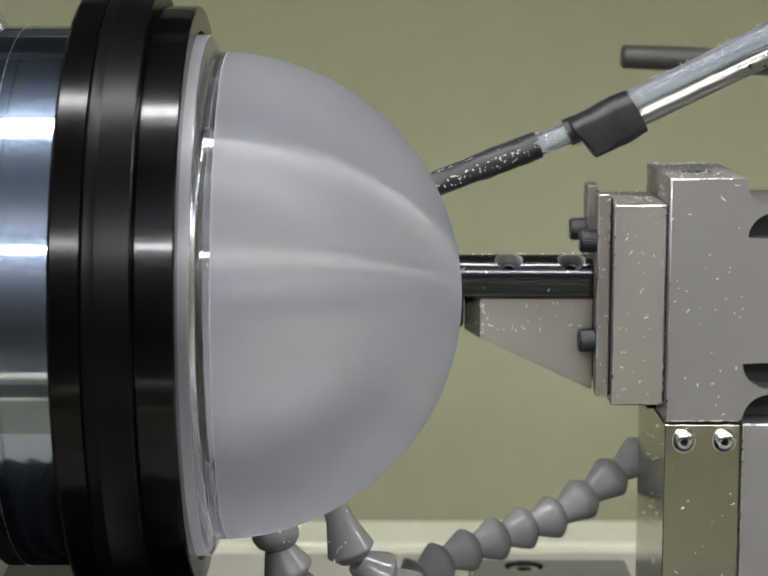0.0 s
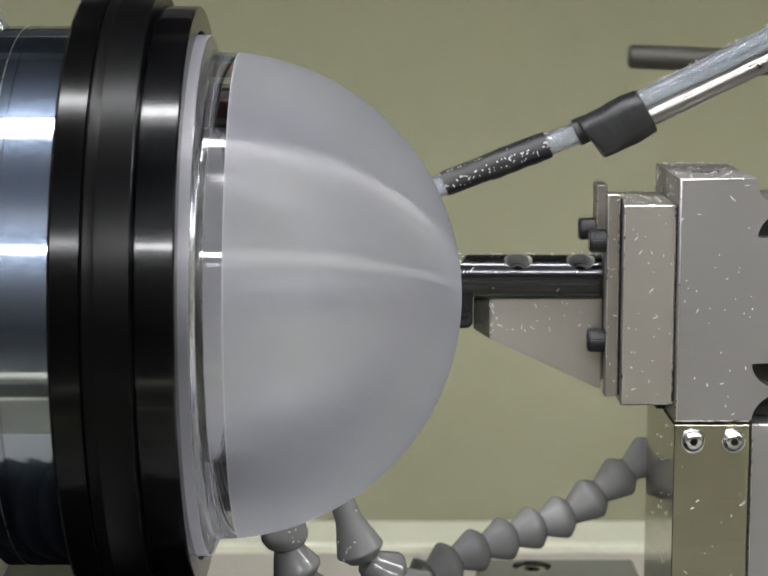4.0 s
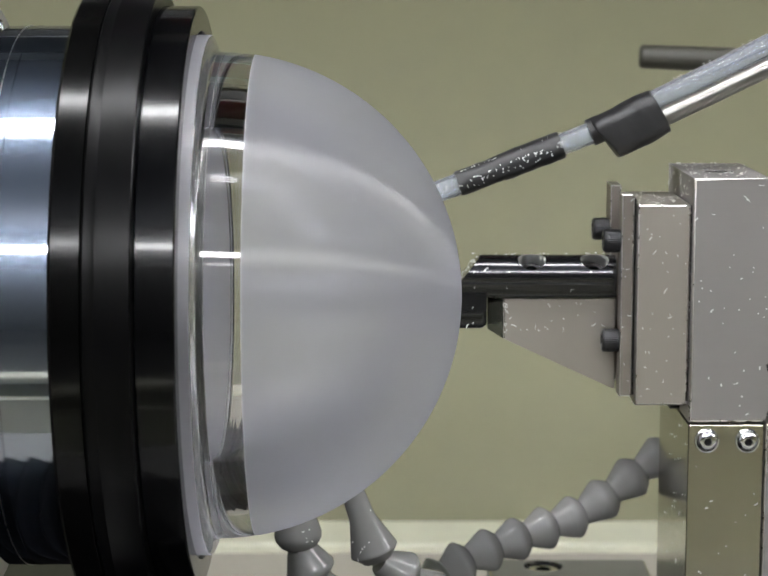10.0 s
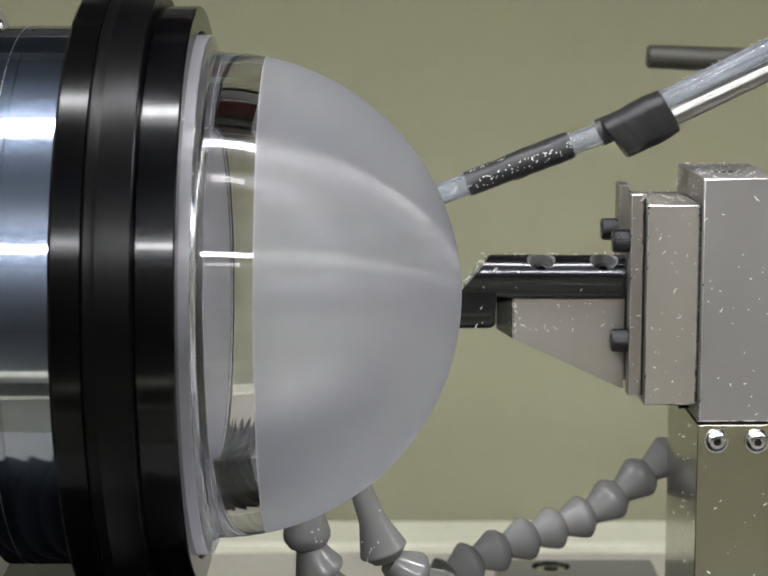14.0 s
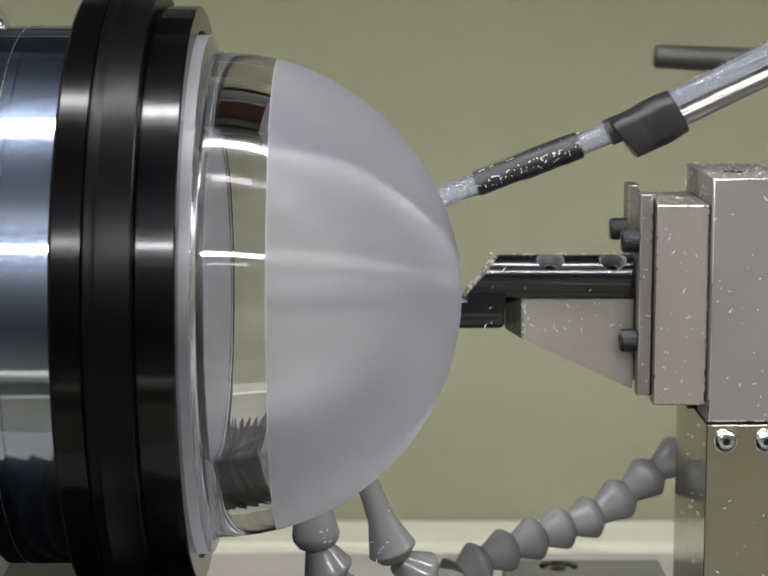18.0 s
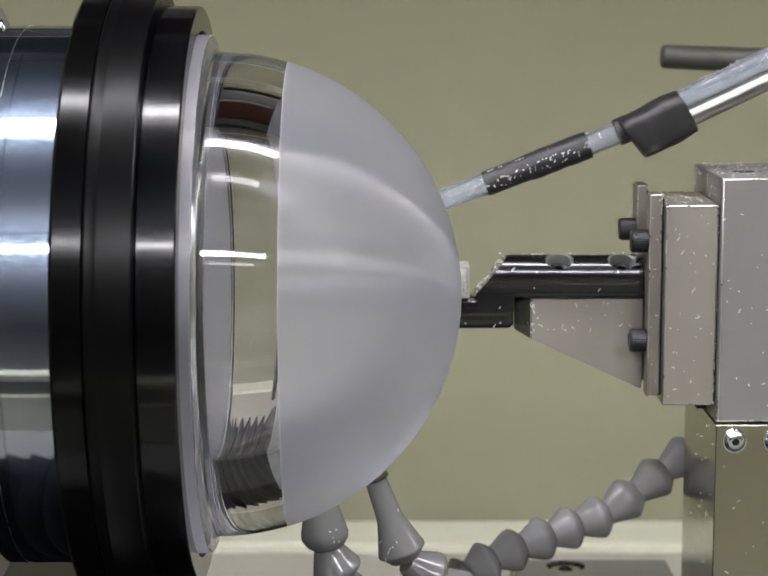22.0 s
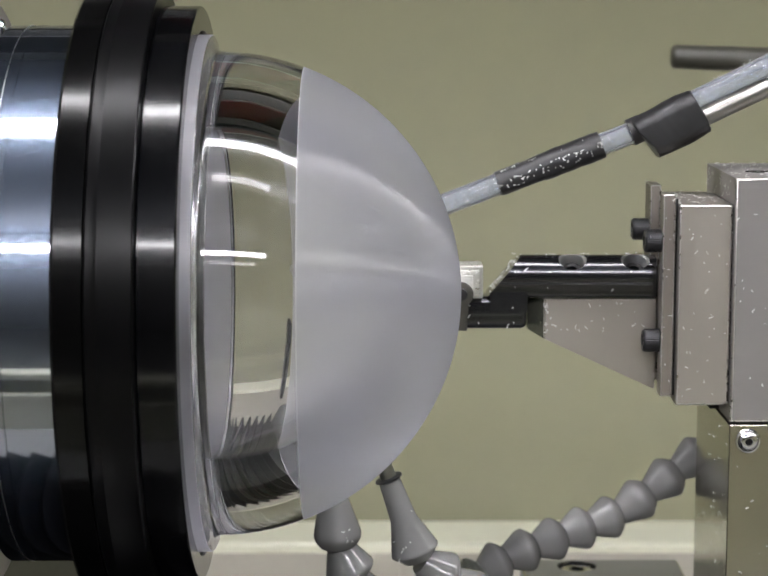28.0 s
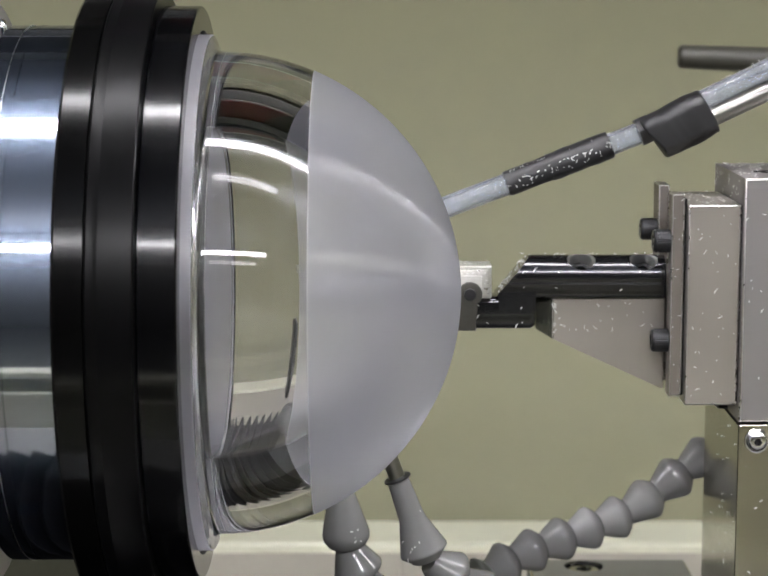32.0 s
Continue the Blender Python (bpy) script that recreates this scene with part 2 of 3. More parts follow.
def part(name, bm, material, parent=None, label="", sharp=28, smooth=True, crisp=False):
    """Links a bmesh, made in millimetres round the spindle axis, as one mesh under parent."""
    top = parent
    while top is not None and top.parent is not None:
        top = top.parent
    base = top.location if top is not None else Vector((0, 0, 0))
    for v in bm.verts:
        v.co = P(*v.co) - base
    bmesh.ops.recalc_face_normals(bm, faces=bm.faces)
    me = bpy.data.meshes.new(name)
    bm.to_mesh(me)
    bm.free()
    for one in material if isinstance(material, (list, tuple)) else [material]:
        me.materials.append(one)
    if smooth:
        me.polygons.foreach_set("use_smooth", [True] * len(me.polygons))
        me.set_sharp_from_angle(angle=math.radians(sharp))
    if crisp:
        keep_flat(me)
    ob = new(name, me)
    ob.parent = parent
    if label:
        ob["label"] = label
    return ob


def box(x0, x1, y0, y1, z0, z1, bevel=0.5, seg=1, bm=None):
    bm = bm or bmesh.new()
    made = bmesh.ops.create_cube(bm, size=1)["verts"]
    for v in made:
        v.co = Vector((x0 + (v.co.x + .5) * (x1 - x0), y0 + (v.co.y + .5) * (y1 - y0), z0 + (v.co.z + .5) * (z1 - z0)))
    if bevel:
        edges = list({e for v in made for e in v.link_edges})
        for f in bmesh.ops.bevel(bm, geom=edges, offset=bevel, segments=seg, affect="EDGES", profile=0.5)["faces"]:
            f.material_index = 1
    return bm


def prism(outline, y0, y1, bevel=0.4):
    """An outline of (x, z) drawn out from y0 to y1."""
    bm = bmesh.new()
    a = [bm.verts.new((x, y0, z)) for x, z in outline]
    b = [bm.verts.new((x, y1, z)) for x, z in outline]
    bm.faces.new(a)
    bm.faces.new(b[::-1])
    n = len(a)
    for i in range(n):
        bm.faces.new((a[i], a[(i + 1) % n], b[(i + 1) % n], b[i]))
    if bevel:
        rim = [e for e in bm.edges if abs(e.verts[0].co.y - e.verts[1].co.y) < 1e-6]
        for f in bmesh.ops.bevel(bm, geom=rim, offset=bevel, segments=4, affect="EDGES", profile=0.5)["faces"]:
            f.material_index = 1
    return bm


def axis_to(a, b):
    """Takes the x axis to the way from a to b, at a."""
    a, b = Vector(a), Vector(b)
    return Matrix.Translation(a) @ (b - a).to_track_quat("X", "Z").to_matrix().to_4x4()


def lathe(profile, seg=48, m=None, closed=False, bm=None, slots=None):
    """Turns a profile of (along, radius) round the x axis. closed: the profile is a loop."""
    bm = bm or bmesh.new()
    rings = []
    for x, r in profile:
        if r < 1e-6:
            rings.append([bm.verts.new((x, 0, 0))])
        else:
            rings.append([bm.verts.new((x, r * math.cos(2 * math.pi * i / seg), r * math.sin(2 * math.pi * i / seg))) for i in range(seg)])
    made = [v for ring in rings for v in ring]
    pairs = list(zip(rings, rings[1:])) + ([(rings[-1], rings[0])] if closed else [])
    for k, (a, b) in enumerate(pairs):
        for i in range(seg):
            j = (i + 1) % seg
            corner = [a[i % len(a)], a[j % len(a)], b[j % len(b)], b[i % len(b)]]
            uniq = list(dict.fromkeys(corner))
            if len(uniq) >= 3:
                fc = bm.faces.new(uniq)
                if slots:
                    fc.material_index = slots[k % len(slots)]
    if not closed:
        for ring in (rings[0], rings[-1]):
            if len(ring) > 1:
                bm.faces.new(ring)
    if m is not None:
        bmesh.ops.transform(bm, matrix=m, verts=made)
    return bm


def round_rod(a, b, r, bevel=0.4, seg=32, bm=None):
    n = (Vector(b) - Vector(a)).length
    return lathe([(0, r - bevel), (bevel, r), (n - bevel, r), (n, r - bevel)], seg, axis_to(a, b), bm=bm)


def pipe_along(points, r, seg=24, inner=0.0):
    """A bent pipe through points; inner: the bore's radius."""
    pts = [Vector(p) for p in points]
    bm = bmesh.new()

    def skin(rad):
        rings = []
        for i, p in enumerate(pts):
            d = (pts[min(i + 1, len(pts) - 1)] - pts[max(i - 1, 0)]).normalized()
            q = d.to_track_quat("X", "Z").to_matrix()
            rings.append([bm.verts.new(p + q @ Vector((0, rad * math.cos(2 * math.pi * k / seg), rad * math.sin(2 * math.pi * k / seg)))) for k in range(seg)])
        for a, b in zip(rings, rings[1:]):
            for k in range(seg):
                bm.faces.new((a[k], a[(k + 1) % seg], b[(k + 1) % seg], b[k]))
        return rings
    out = skin(r)
    if inner:
        bore = skin(inner)
        for e in (0, -1):
            for k in range(seg):
                bm.faces.new((out[e][k], out[e][(k + 1) % seg], bore[e][(k + 1) % seg], bore[e][k]))
    else:
        bm.faces.new(out[0])
        bm.faces.new(out[-1])
    return bm


def curve_points(points, n=6):
    """A smooth line through points."""
    pts = [Vector(p) for p in points]
    line = []
    for i in range(len(pts) - 1):
        p0, p1, p2, p3 = pts[max(i - 1, 0)], pts[i], pts[i + 1], pts[min(i + 2, len(pts) - 1)]
        for k in range(n):
            t = k / n
            line.append(0.5 * ((2 * p1) + (p2 - p0) * t + (2 * p0 - 5 * p1 + 4 * p2 - p3) * t * t + (3 * p1 - p0 - 3 * p2 + p3) * t ** 3))
    return line + [pts[-1]]


def cap_screw(parent, head, way, r, length, material=SCREW):
    """A socket head screw: knurled head with a hexagon socket, standing on a face, seen from its end."""
    a = Vector(head)
    d = Vector(way).normalized()
    bm = lathe([(0, r * .97), (.5, r), (length - .9, r), (length - .3, r * .93), (length, r * .84), (length, r * .60), (length * .45, r * .55), (length * .45, 0)], 64, axis_to(a, a + d))
    for v in bm.verts:                        # knurled flank and hexagon socket
        along = (v.co - a).dot(d)
        out = v.co - a - d * along
        if out.length < 1e-4:
            continue
        turn = round(math.atan2(out.dot(d.orthogonal().normalized()), out.dot(d.cross(d.orthogonal()).normalized())) / math.tau * 64)
        if out.length > r * .9 and along < length - .5:
            v.co += out * (0.011 if turn % 2 else -0.011)
        elif out.length < r * .7:
            w = (turn % 64) / 64 * math.tau % (math.tau / 6) - math.tau / 12
            v.co += out * (0.9 / math.cos(w) - 1)
    return part("cap_screw", bm, material, parent, "knurled black socket head screw", sharp=12)


def swarf(name, spots, parent_base, label, small=0.5, large=1.9, seed=1):
    """Curled flakes of white acrylic lying on faces: spots of (corner, edge, edge, outward, number)."""
    rnd = random.Random(seed)
    verts, faces = [], []
    for corner, e1, e2, out, count in spots:
        corner, e1, e2, out = Vector(corner), Vector(e1), Vector(e2), Vector(out).normalized()
        u, v = e1.normalized(), out.cross(e1.normalized()).normalized()
        for _ in range(count):
            c = corner + e1 * rnd.random() + e2 * rnd.random() + out * 0.12
            a = rnd.random() * math.tau
            d = u * math.cos(a) + v * math.sin(a)
            s = out.cross(d)
            size = small + (large - small) * rnd.random() ** 3
            wide = 0.09 + 0.09 * rnd.random()
            bend = (rnd.random() - .5) * 1.6
            first = len(verts)
            for k in range(4):
                t = k / 3 - .5
                mid = c + d * (t * size) + s * (bend * size * (t * t - .08)) + out * (0.35 * size * abs(t) * rnd.random())
                for side in (-1, 1):
                    for lift in (0, 0.13):
                        verts.append(mid + s * (side * wide) + out * lift)
            for k in range(3):
                i = first + 4 * k
                faces += [(i + 1, i + 3, i + 7, i + 5), (i, i + 4, i + 6, i + 2), (i, i + 1, i + 5, i + 4), (i + 2, i + 6, i + 7, i + 3)]
            i = first
            faces += [(i, i + 2, i + 3, i + 1), (i + 12, i + 13, i + 15, i + 14)]
    base = P(*parent_base)
    me = bpy.data.meshes.new(name)
    me.from_pydata([P(*v) - base for v in verts], [], faces)
    me.materials.append(CHIP)
    ob = new(name, me)
    ob.location = base
    return tagged(ob, label, "swarf", kind="stuff")


def drill(ob, cutter, crisp=True, inside=CHROME):
    """Takes the shape of cutter, a bmesh in millimetres, out of the mesh of ob."""
    tool = part("cutter", cutter, inside)
    base = ob.parent.location if ob.parent is not None else Vector((0, 0, 0))
    tool.location = -base
    cut = ob.modifiers.new("cut", "BOOLEAN")
    cut.object, cut.solver, cut.material_mode = tool, "EXACT", "TRANSFER"
    where, parent = ob.matrix_basis.copy(), ob.parent
    ob.parent = None
    ob.matrix_basis = Matrix()
    bpy.context.view_layer.update()
    me = bpy.data.meshes.new_from_object(ob.evaluated_get(bpy.context.evaluated_depsgraph_get()))
    ob.modifiers.clear()
    ob.data = me
    me.polygons.foreach_set("use_smooth", [True] * len(me.polygons))
    me.set_sharp_from_angle(angle=math.radians(28))
    if crisp:
        keep_flat(me)
    ob.parent, ob.matrix_basis = parent, where
    bpy.data.objects.remove(tool)


# ---------------------------------------------------------------- the machine room
def setting():
    def slab(name, dims, material, label, category, bevel=0.0):
        ob = part(name, box(*dims, bevel=bevel), material, None)
        return tagged(ob, label, category, kind="structure")
    # the back wall leans forward towards its foot
    heights = [-300 + 20 * k for k in range(26)] + [1100]
    front = [(668 - 115 * (max(0, 96 - z) / 320) ** 2.2, z) for z in heights]
    bm = bmesh.new()
    rows = [[bm.verts.new((x, y, z)) for y, z in front + [(700, 1100), (700, -300)]] for x in (-1500, 1700)]
    n = len(rows[0])
    for k in range(n):
        bm.faces.new((rows[0][k], rows[0][(k + 1) % n], rows[1][(k + 1) % n], rows[1][k]))
    bm.faces.new(rows[0])
    bm.faces.new(rows[1])
    tagged(part("wall_back", bm, WALL), "olive painted sheet wall of the machine enclosure", "wall", kind="structure")
    # white panel added above the view to brighten what the dome shows
    slab("wall_upper_panel", (-1499, 1699, 655, 667.8, 832, 1099), TRAY, "white panel added to brighten the top of the back wall", "wall panel", 1)
    slab("wall_left", (-1530, -1500, -3200, 660, -300, 1100), WALL, "plain olive painted enclosure side wall", "wall")
    slab("wall_right", (1700, 1730, -3200, 660, -300, 1100), WALL, "plain olive painted enclosure side wall", "wall")
    slab("wall_front", (-1530, 1730, -3230, -3200, -300, 1100), FRONT, "plain blue grey painted room wall", "wall")
    slab("ceiling", (-1530, 1730, -3230, 700, 1100, 1130), CEIL, "pale bluish grey painted room ceiling", "ceiling")
    slab("floor", (-1530, 1730, -3230, 700, -330, -300), FRONT, "grey painted machine bed and floor", "floor")
    # ledge at the foot of the back wall, with a raised lip along its front
    slab("wall_ledge", (-1400, 1600, 504.5, 554.5, -300, -222.5), CREAM, "cream painted ledge along the foot of the back wall", "ledge", 3)
    slab("ledge_lip", (-1400, 1600, 496.5, 504, -300, -220.5), CREAM, "cream painted raised lip of the wall ledge", "ledge", 2)
    for name, x0, x1, y0 in (("back_cover_sheet", -140, 9.5, 279.0), ("rear_cover_sheet", 9.5, 1600, 298.5)):
        slab(name, (x0, x1, y0, 496, -300, -226), DRAB, "drab grey cover sheet behind the slides", "cover", 1)
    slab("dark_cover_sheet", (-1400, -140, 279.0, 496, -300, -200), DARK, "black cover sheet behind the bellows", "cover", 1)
    # cover sheet and sill in front of the spindle, mirrored in the polished parts
    slab("cover_sheet", (-900, -74.5, -240, -160, -300, -214), SHEET, "worn grey cover sheet before the bellows", "cover", 2)
    slab("side_cover_sheet", (-74, 900, -240, -36, -300, -214), SHEET, "worn grey cover sheet before the bellows", "cover", 2)
    slab("front_sill", (-900, 900, -262, -242, -300, -124), CREAM, "cream painted sill along the front of the bed", "sill", 3)
    slab("front_panel", (-900, 900, -259, -247, -123.8, -97.2), WALL, "olive painted panel between two rails", "panel", 0)
    slab("front_rail", (-900, 900, -264, -242, -97, -83), CREAM, "cream painted rail along the front of the bed", "rail", 3)


def bellows():
    """Way cover: folds that run across the slide, as a zigzag sheet with rounded ridges."""
    ob = thing("bellows", (-160, 100, -300), "black rubber bellows way cover with narrow folds", "bellows")
    pitch, n = 8.6, 39
    for k in range(n):
        x = -330 + k * pitch
        prof = [(x, -212), (x + 1.0, -208), (x + 3.4, -186), (x + 4.3, -183.5), (x + 5.2, -186), (x + 7.6, -208), (x + pitch, -212)]
        prof += [(x + pitch, -300), (x, -300)]
        part("fold", prism(prof, -159 if x < -82 else -34, 278, 0), RUBBER, ob, sharp=50)
    return ob


def lamps():
    over = thing("ceiling_lamp", (300, -134, 640), "two long white lamp tubes under a metal reflector", "lamp")
    for y in (-145.6, -122.4):
        part("tube", round_rod((-1250, y, 609), (1560, y, 609), 10.2, 1.0, 24), LAMP_OVER, over, "glowing white lamp tube")
        for x in (-1256, 1560.2):
            part("socket", box(x, x + 5.8, y - 9, y + 9, 598, 639.8, 1), TRAY, over)
    # unseen strip added to hold lamp light off the upper back wall
    part("lip", box(-1260, 1570, -97, -94, 588, 643.5, 0.5), CEIL, over)
    part("tray", box(-1260, 1570, -215, -97.2, 640, 643.5, 0.5), TRAY, over, "white enamelled tray over the tube")
    part("reflector", box(-1260, 1570, -215, -94, 644, 1100, 4), CEIL, over)
    room = thing("room_lamp", (-200, -1740, 960), "white fluorescent room lamp", "lamp")
    part("diffuser", box(-1050, 830, -1790, -1740, 845, 910, 6), LAMP_ROOM, room)
    part("hanger", box(-1060, 840, -1800, -1730, 911, 1100, 4), CEIL, room)
    sign = thing("control_panel", (40, 620, 300), "dark wall panel with a red face and bright trim", "control panel")
    part("case", box(-470, 660, 585, 667, 296, 818, 4), DARK, sign)
    part("face", box(-140, 115, 576, 584.5, 462, 785, 2), RED, sign)
    # trim coloured white, so its glints are put into the colour
    for z in (436, 806):
        part("trim", box(-470, 660, 572, 584.5, z, z + 9, 1.5), TRAY, sign)
    rail = thing("wall_rail", (40, 647, 912), "narrow white painted rail along the wall", "rail")
    part("strip", box(-700, 900, 640, 654.9, 906, 918, 1.5), TRAY, rail)


# ---------------------------------------------------------------- spindle side
def spindle():
    turn = []
    house = thing("spindle_housing", (-200, 0, -300), "grey steel spindle housing on its slide", "spindle housing")
    part("barrel", lathe([(-420, 0), (-420, 95), (-123, 92), (-121, 91), (-121, 30), (-121, 0)], 128), GROUND, house)
    part("pedestal", box(-415, -150, -85, 85, -212, -60, 3), BED, house)
    part("slide", box(-425, -140, -120, 60, -300, -213, 2), BED, house)
    for a in range(8):
        w = math.tau * (a + .3) / 8
        cap_screw(house, (-121, 84 * math.sin(w), 84 * math.cos(w)), (1, 0, 0), 2.6, 1.6, CHROME)
    turn.append(house)
    chuck = thing("spindle_chuck", (-90, 0, 0), "polished steel spindle nose with black anodised fixture rings", "chuck")
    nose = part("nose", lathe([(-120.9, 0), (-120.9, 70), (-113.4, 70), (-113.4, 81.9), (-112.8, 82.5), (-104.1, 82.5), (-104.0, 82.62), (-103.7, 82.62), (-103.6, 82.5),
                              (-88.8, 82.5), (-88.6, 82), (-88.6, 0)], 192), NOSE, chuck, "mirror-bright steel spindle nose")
    part("scribed_line", lathe([(-107.15, 82.4), (-107.1, 82.62), (-106.85, 82.62), (-106.8, 82.4)], 192, closed=True), EDGE, chuck, "bright scribed line round the nose")
    part("rear_ring", lathe([(-88.5, 0), (-88.5, 92.2), (-87.6, 93.1), (-80.0, 93.1), (-79.6, 92.6), (-79.6, 0)], 192), ANOD_SATIN, chuck, "satin black ring")
    part("middle_ring", lathe([(-79.5, 0), (-79.5, 92.7), (-79.1, 93.1), (-76.4, 93.1), (-76.2, 93.2), (-75.9, 93.2), (-75.7, 93.1), (-66.9, 93.1),
                               (-66.5, 92.8), (-66.5, 0)], 192), ANOD_MATT, chuck, "matt black ring")
    part("front_ring", lathe([(-66.4, 0), (-66.4, 88.1), (-66.1, 88.4), (-55.9, 88.4), (-55.4, 87.9), (-55.4, 81), (-59, 81), (-59, 0)],
                             192), ANOD, chuck, "gloss black ring")
    part("locating_plate", lathe([(-58.9, 0), (-58.9, 80.5), (-56.9, 80.5), (-56.9, 0)], 128), DARK, chuck, "black locating plate behind the dome")
    part("plug", lathe([(-56.85, 0), (-56.85, 51.4), (-51.4, 51.4), (-51.1, 51.1), (-51.1, 0)], 128), PLUG, chuck, "pale grey plug in the dome's mouth")
    # black ring standing in for the shade between plug and acrylic
    part("seal", lathe([(-56.8, 51.45), (-56.8, 51.85), (-50.95, 51.85), (-50.95, 51.45)], 128, closed=True), DARK, chuck, "thin black ring for the shade in the gap round the plug")
    turn.append(chuck)
    return turn


def dome(tool):
    """The acrylic workpiece: a dome with a round hollow and a flange, one closed shell."""
    ob = thing("acrylic_dome", (X_DOME, 0, 0), "hollow clear acrylic dome, frosted where not yet cut", "dome")
    loop, slot = [], []

    def go(x, r, s):
        loop.append((x, r))
        slot.append(s)
    go(-56.8, 51.9, 0)
    go(-56.8, 79.4, 0)
    go(-52.3, 79.4, 0)
    go(-51.5, 77.4, 0)
    for k in range(9):                       # hollow fillet at the foot of the dome
        w = math.radians(20 + 70 * k / 8)
        go(-49.75 - 1.75 * math.cos(w) + 0.02, 76.47 - 1.75 * math.sin(w) + 0.03, 0)
    slot[-1] = 2
    n = 72
    for k in range(1, n):
        a = math.radians(90) * k / n
        if X_DOME + R_DOME * math.sin(a) > -49.5:
            go(X_DOME + R_DOME * math.sin(a), R_DOME * math.cos(a), 2)
    go(X_DOME + R_DOME, 0.0, 0)
    for k in range(n, -1, -1):
        a = math.radians(90) * k / n
        go(X_DOME + R_HOLLOW * math.sin(a), R_HOLLOW * math.cos(a), 0)
    go(X_DOME - 0.25, R_HOLLOW, 3)           # broken edge of the mouth
    go(X_DOME - 0.5, R_HOLLOW + 0.2, 0)
    bm = bmesh.new()
    lathe(loop, 192, None, closed=True, bm=bm, slots=slot)
    bmesh.ops.remove_doubles(bm, verts=bm.verts, dist=1e-5)
    part("shell", bm, [ACRYLIC, MILKY, turned(tool), CHIP], ob, sharp=25).visible_shadow = False
    part("rim", lathe([(-56.7, 79.45), (-56.7, 79.75), (-52.7, 79.75), (-52.45, 79.5), (-52.45, 79.45)], 192, closed=True), MILKY, ob, "matt white turned rim of the flange").visible_shadow = False
    return ob


# ---------------------------------------------------------------- carriage side (places at the start of the clip)
def arc(cx, cz, r, a0, a1, n=14):
    return [(cx + r * math.cos(math.radians(a0 + (a1 - a0) * k / n)), cz + r * math.sin(math.radians(a0 + (a1 - a0) * k / n))) for k in range(n + 1)]


def tool_post():
    tp = thing("tool_post", (112, 112, -190), "ground steel tool post with a black boring bar, dusted with swarf", "tool post")
    # main block: clamp slots with rounded ends open to its far side
    outline = [(99.4, -57.7), (99.4, 28.8), (126.0, 28.8)]
    outline += arc(136.2, 28.8, 10.2, 180, 270)
    outline += [(160, 18.6), (160, 16.9), (136.5, 16.9)] + arc(136.5, 7.3, 9.6, 90, 180)
    outline += [(160, 7.3), (160, -35.8)] + arc(136.0, -35.8, 9.9, 180, 270) + [(160, -45.7), (160, -47.5)] + arc(136.4, -57.7, 10.0, 90, 180)
    block = part("main_block", prism(outline, 80, 142, 0.8), [GROUND, EDGE], tp, "ground steel block with rounded clamp slots", crisp=True)
    # dark boxes set inside the clamp slots in place of their shade
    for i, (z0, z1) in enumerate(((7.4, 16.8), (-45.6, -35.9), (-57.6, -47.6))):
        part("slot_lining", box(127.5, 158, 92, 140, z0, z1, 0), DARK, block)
    drill(block, lathe([(-6, 0), (-6, 5.4), (3, 5.4), (3, 0)], 32, axis_to((112.5, 106, 28.8), (112.5, 106, 40))))
    part("recessed_screw", lathe([(-5.5, 0), (-5.5, 4.4), (-1.2, 4.4), (-.8, 4.0), (-.8, 2.3), (-3, 2.2), (-3, 0)], 32, axis_to((112.5, 106, 28.8), (112.5, 106, 40))), CHROME, block, "bright screw head")
    # spacer block and plates to its side
    spacer = part("spacer_block", box(80.3, 98.9, 82, 128, -52, 19.4, 0.7, 4), [GROUND_WARM, EDGE], tp, "warm grey ground spacer block", crisp=True)
    part("gap_shim", box(98.9, 99.4, 84, 126, -51, 19, 0), DARK, tp, "dark joint between the blocks")
    part("front_plate", box(74.9, 79.4, 84, 91.5, -49.2, 22.9, 0.5, 4), [PLATE, EDGE], tp, crisp=True)
    part("plate_joint", box(79.4, 80.3, 86, 112, -49, 21, 0), DARK, tp, "dark joint behind the plate")
    part("rear_plate", box(74.2, 78.2, 113, 126, -49.2, 23.4, 0.5, 4), [PLATE, EDGE], tp, crisp=True)
    # gusset under the bar
    g = bmesh.new()
    plan = [(34.9, 98), (75, 98), (75, 112), (29.2, 112), (29.2, 104)]

    def low(x):
        return -30.9 - (x - 34.9) * 0.462
    top = [g.verts.new((x, y, -16.2)) for x, y in plan]
    bot = [g.verts.new((x, y, low(x))) for x, y in plan]
    g.faces.new(top)
    g.faces.new(bot[::-1])
    for i in range(5):
        j = (i + 1) % 5
        g.faces.new((top[i], top[j], bot[j], bot[i]))
    bmesh.ops.bevel(g, geom=list(g.edges), offset=0.3, segments=2, affect="EDGES")
    bmesh.ops.recalc_face_normals(g, faces=g.faces)
    for f in g.faces:
        if f.normal.x < -0.55:
            f.material_index = 1
        elif 0.3 < f.normal.z < 0.95 and f.normal.y < -0.2:
            f.material_index = 2
    part("gusset", g, [GROUND_WARM, MILLED, EDGE], tp, "wedge-shaped warm grey gusset")
    # boring bar: round shank with a slanted end, stepped down to a flat arm
    bar = bmesh.new()
    yc, zc, r, seg = 102.4, -8.3, 7.45, 48
    flat = math.degrees(math.asin(2.7 / r))
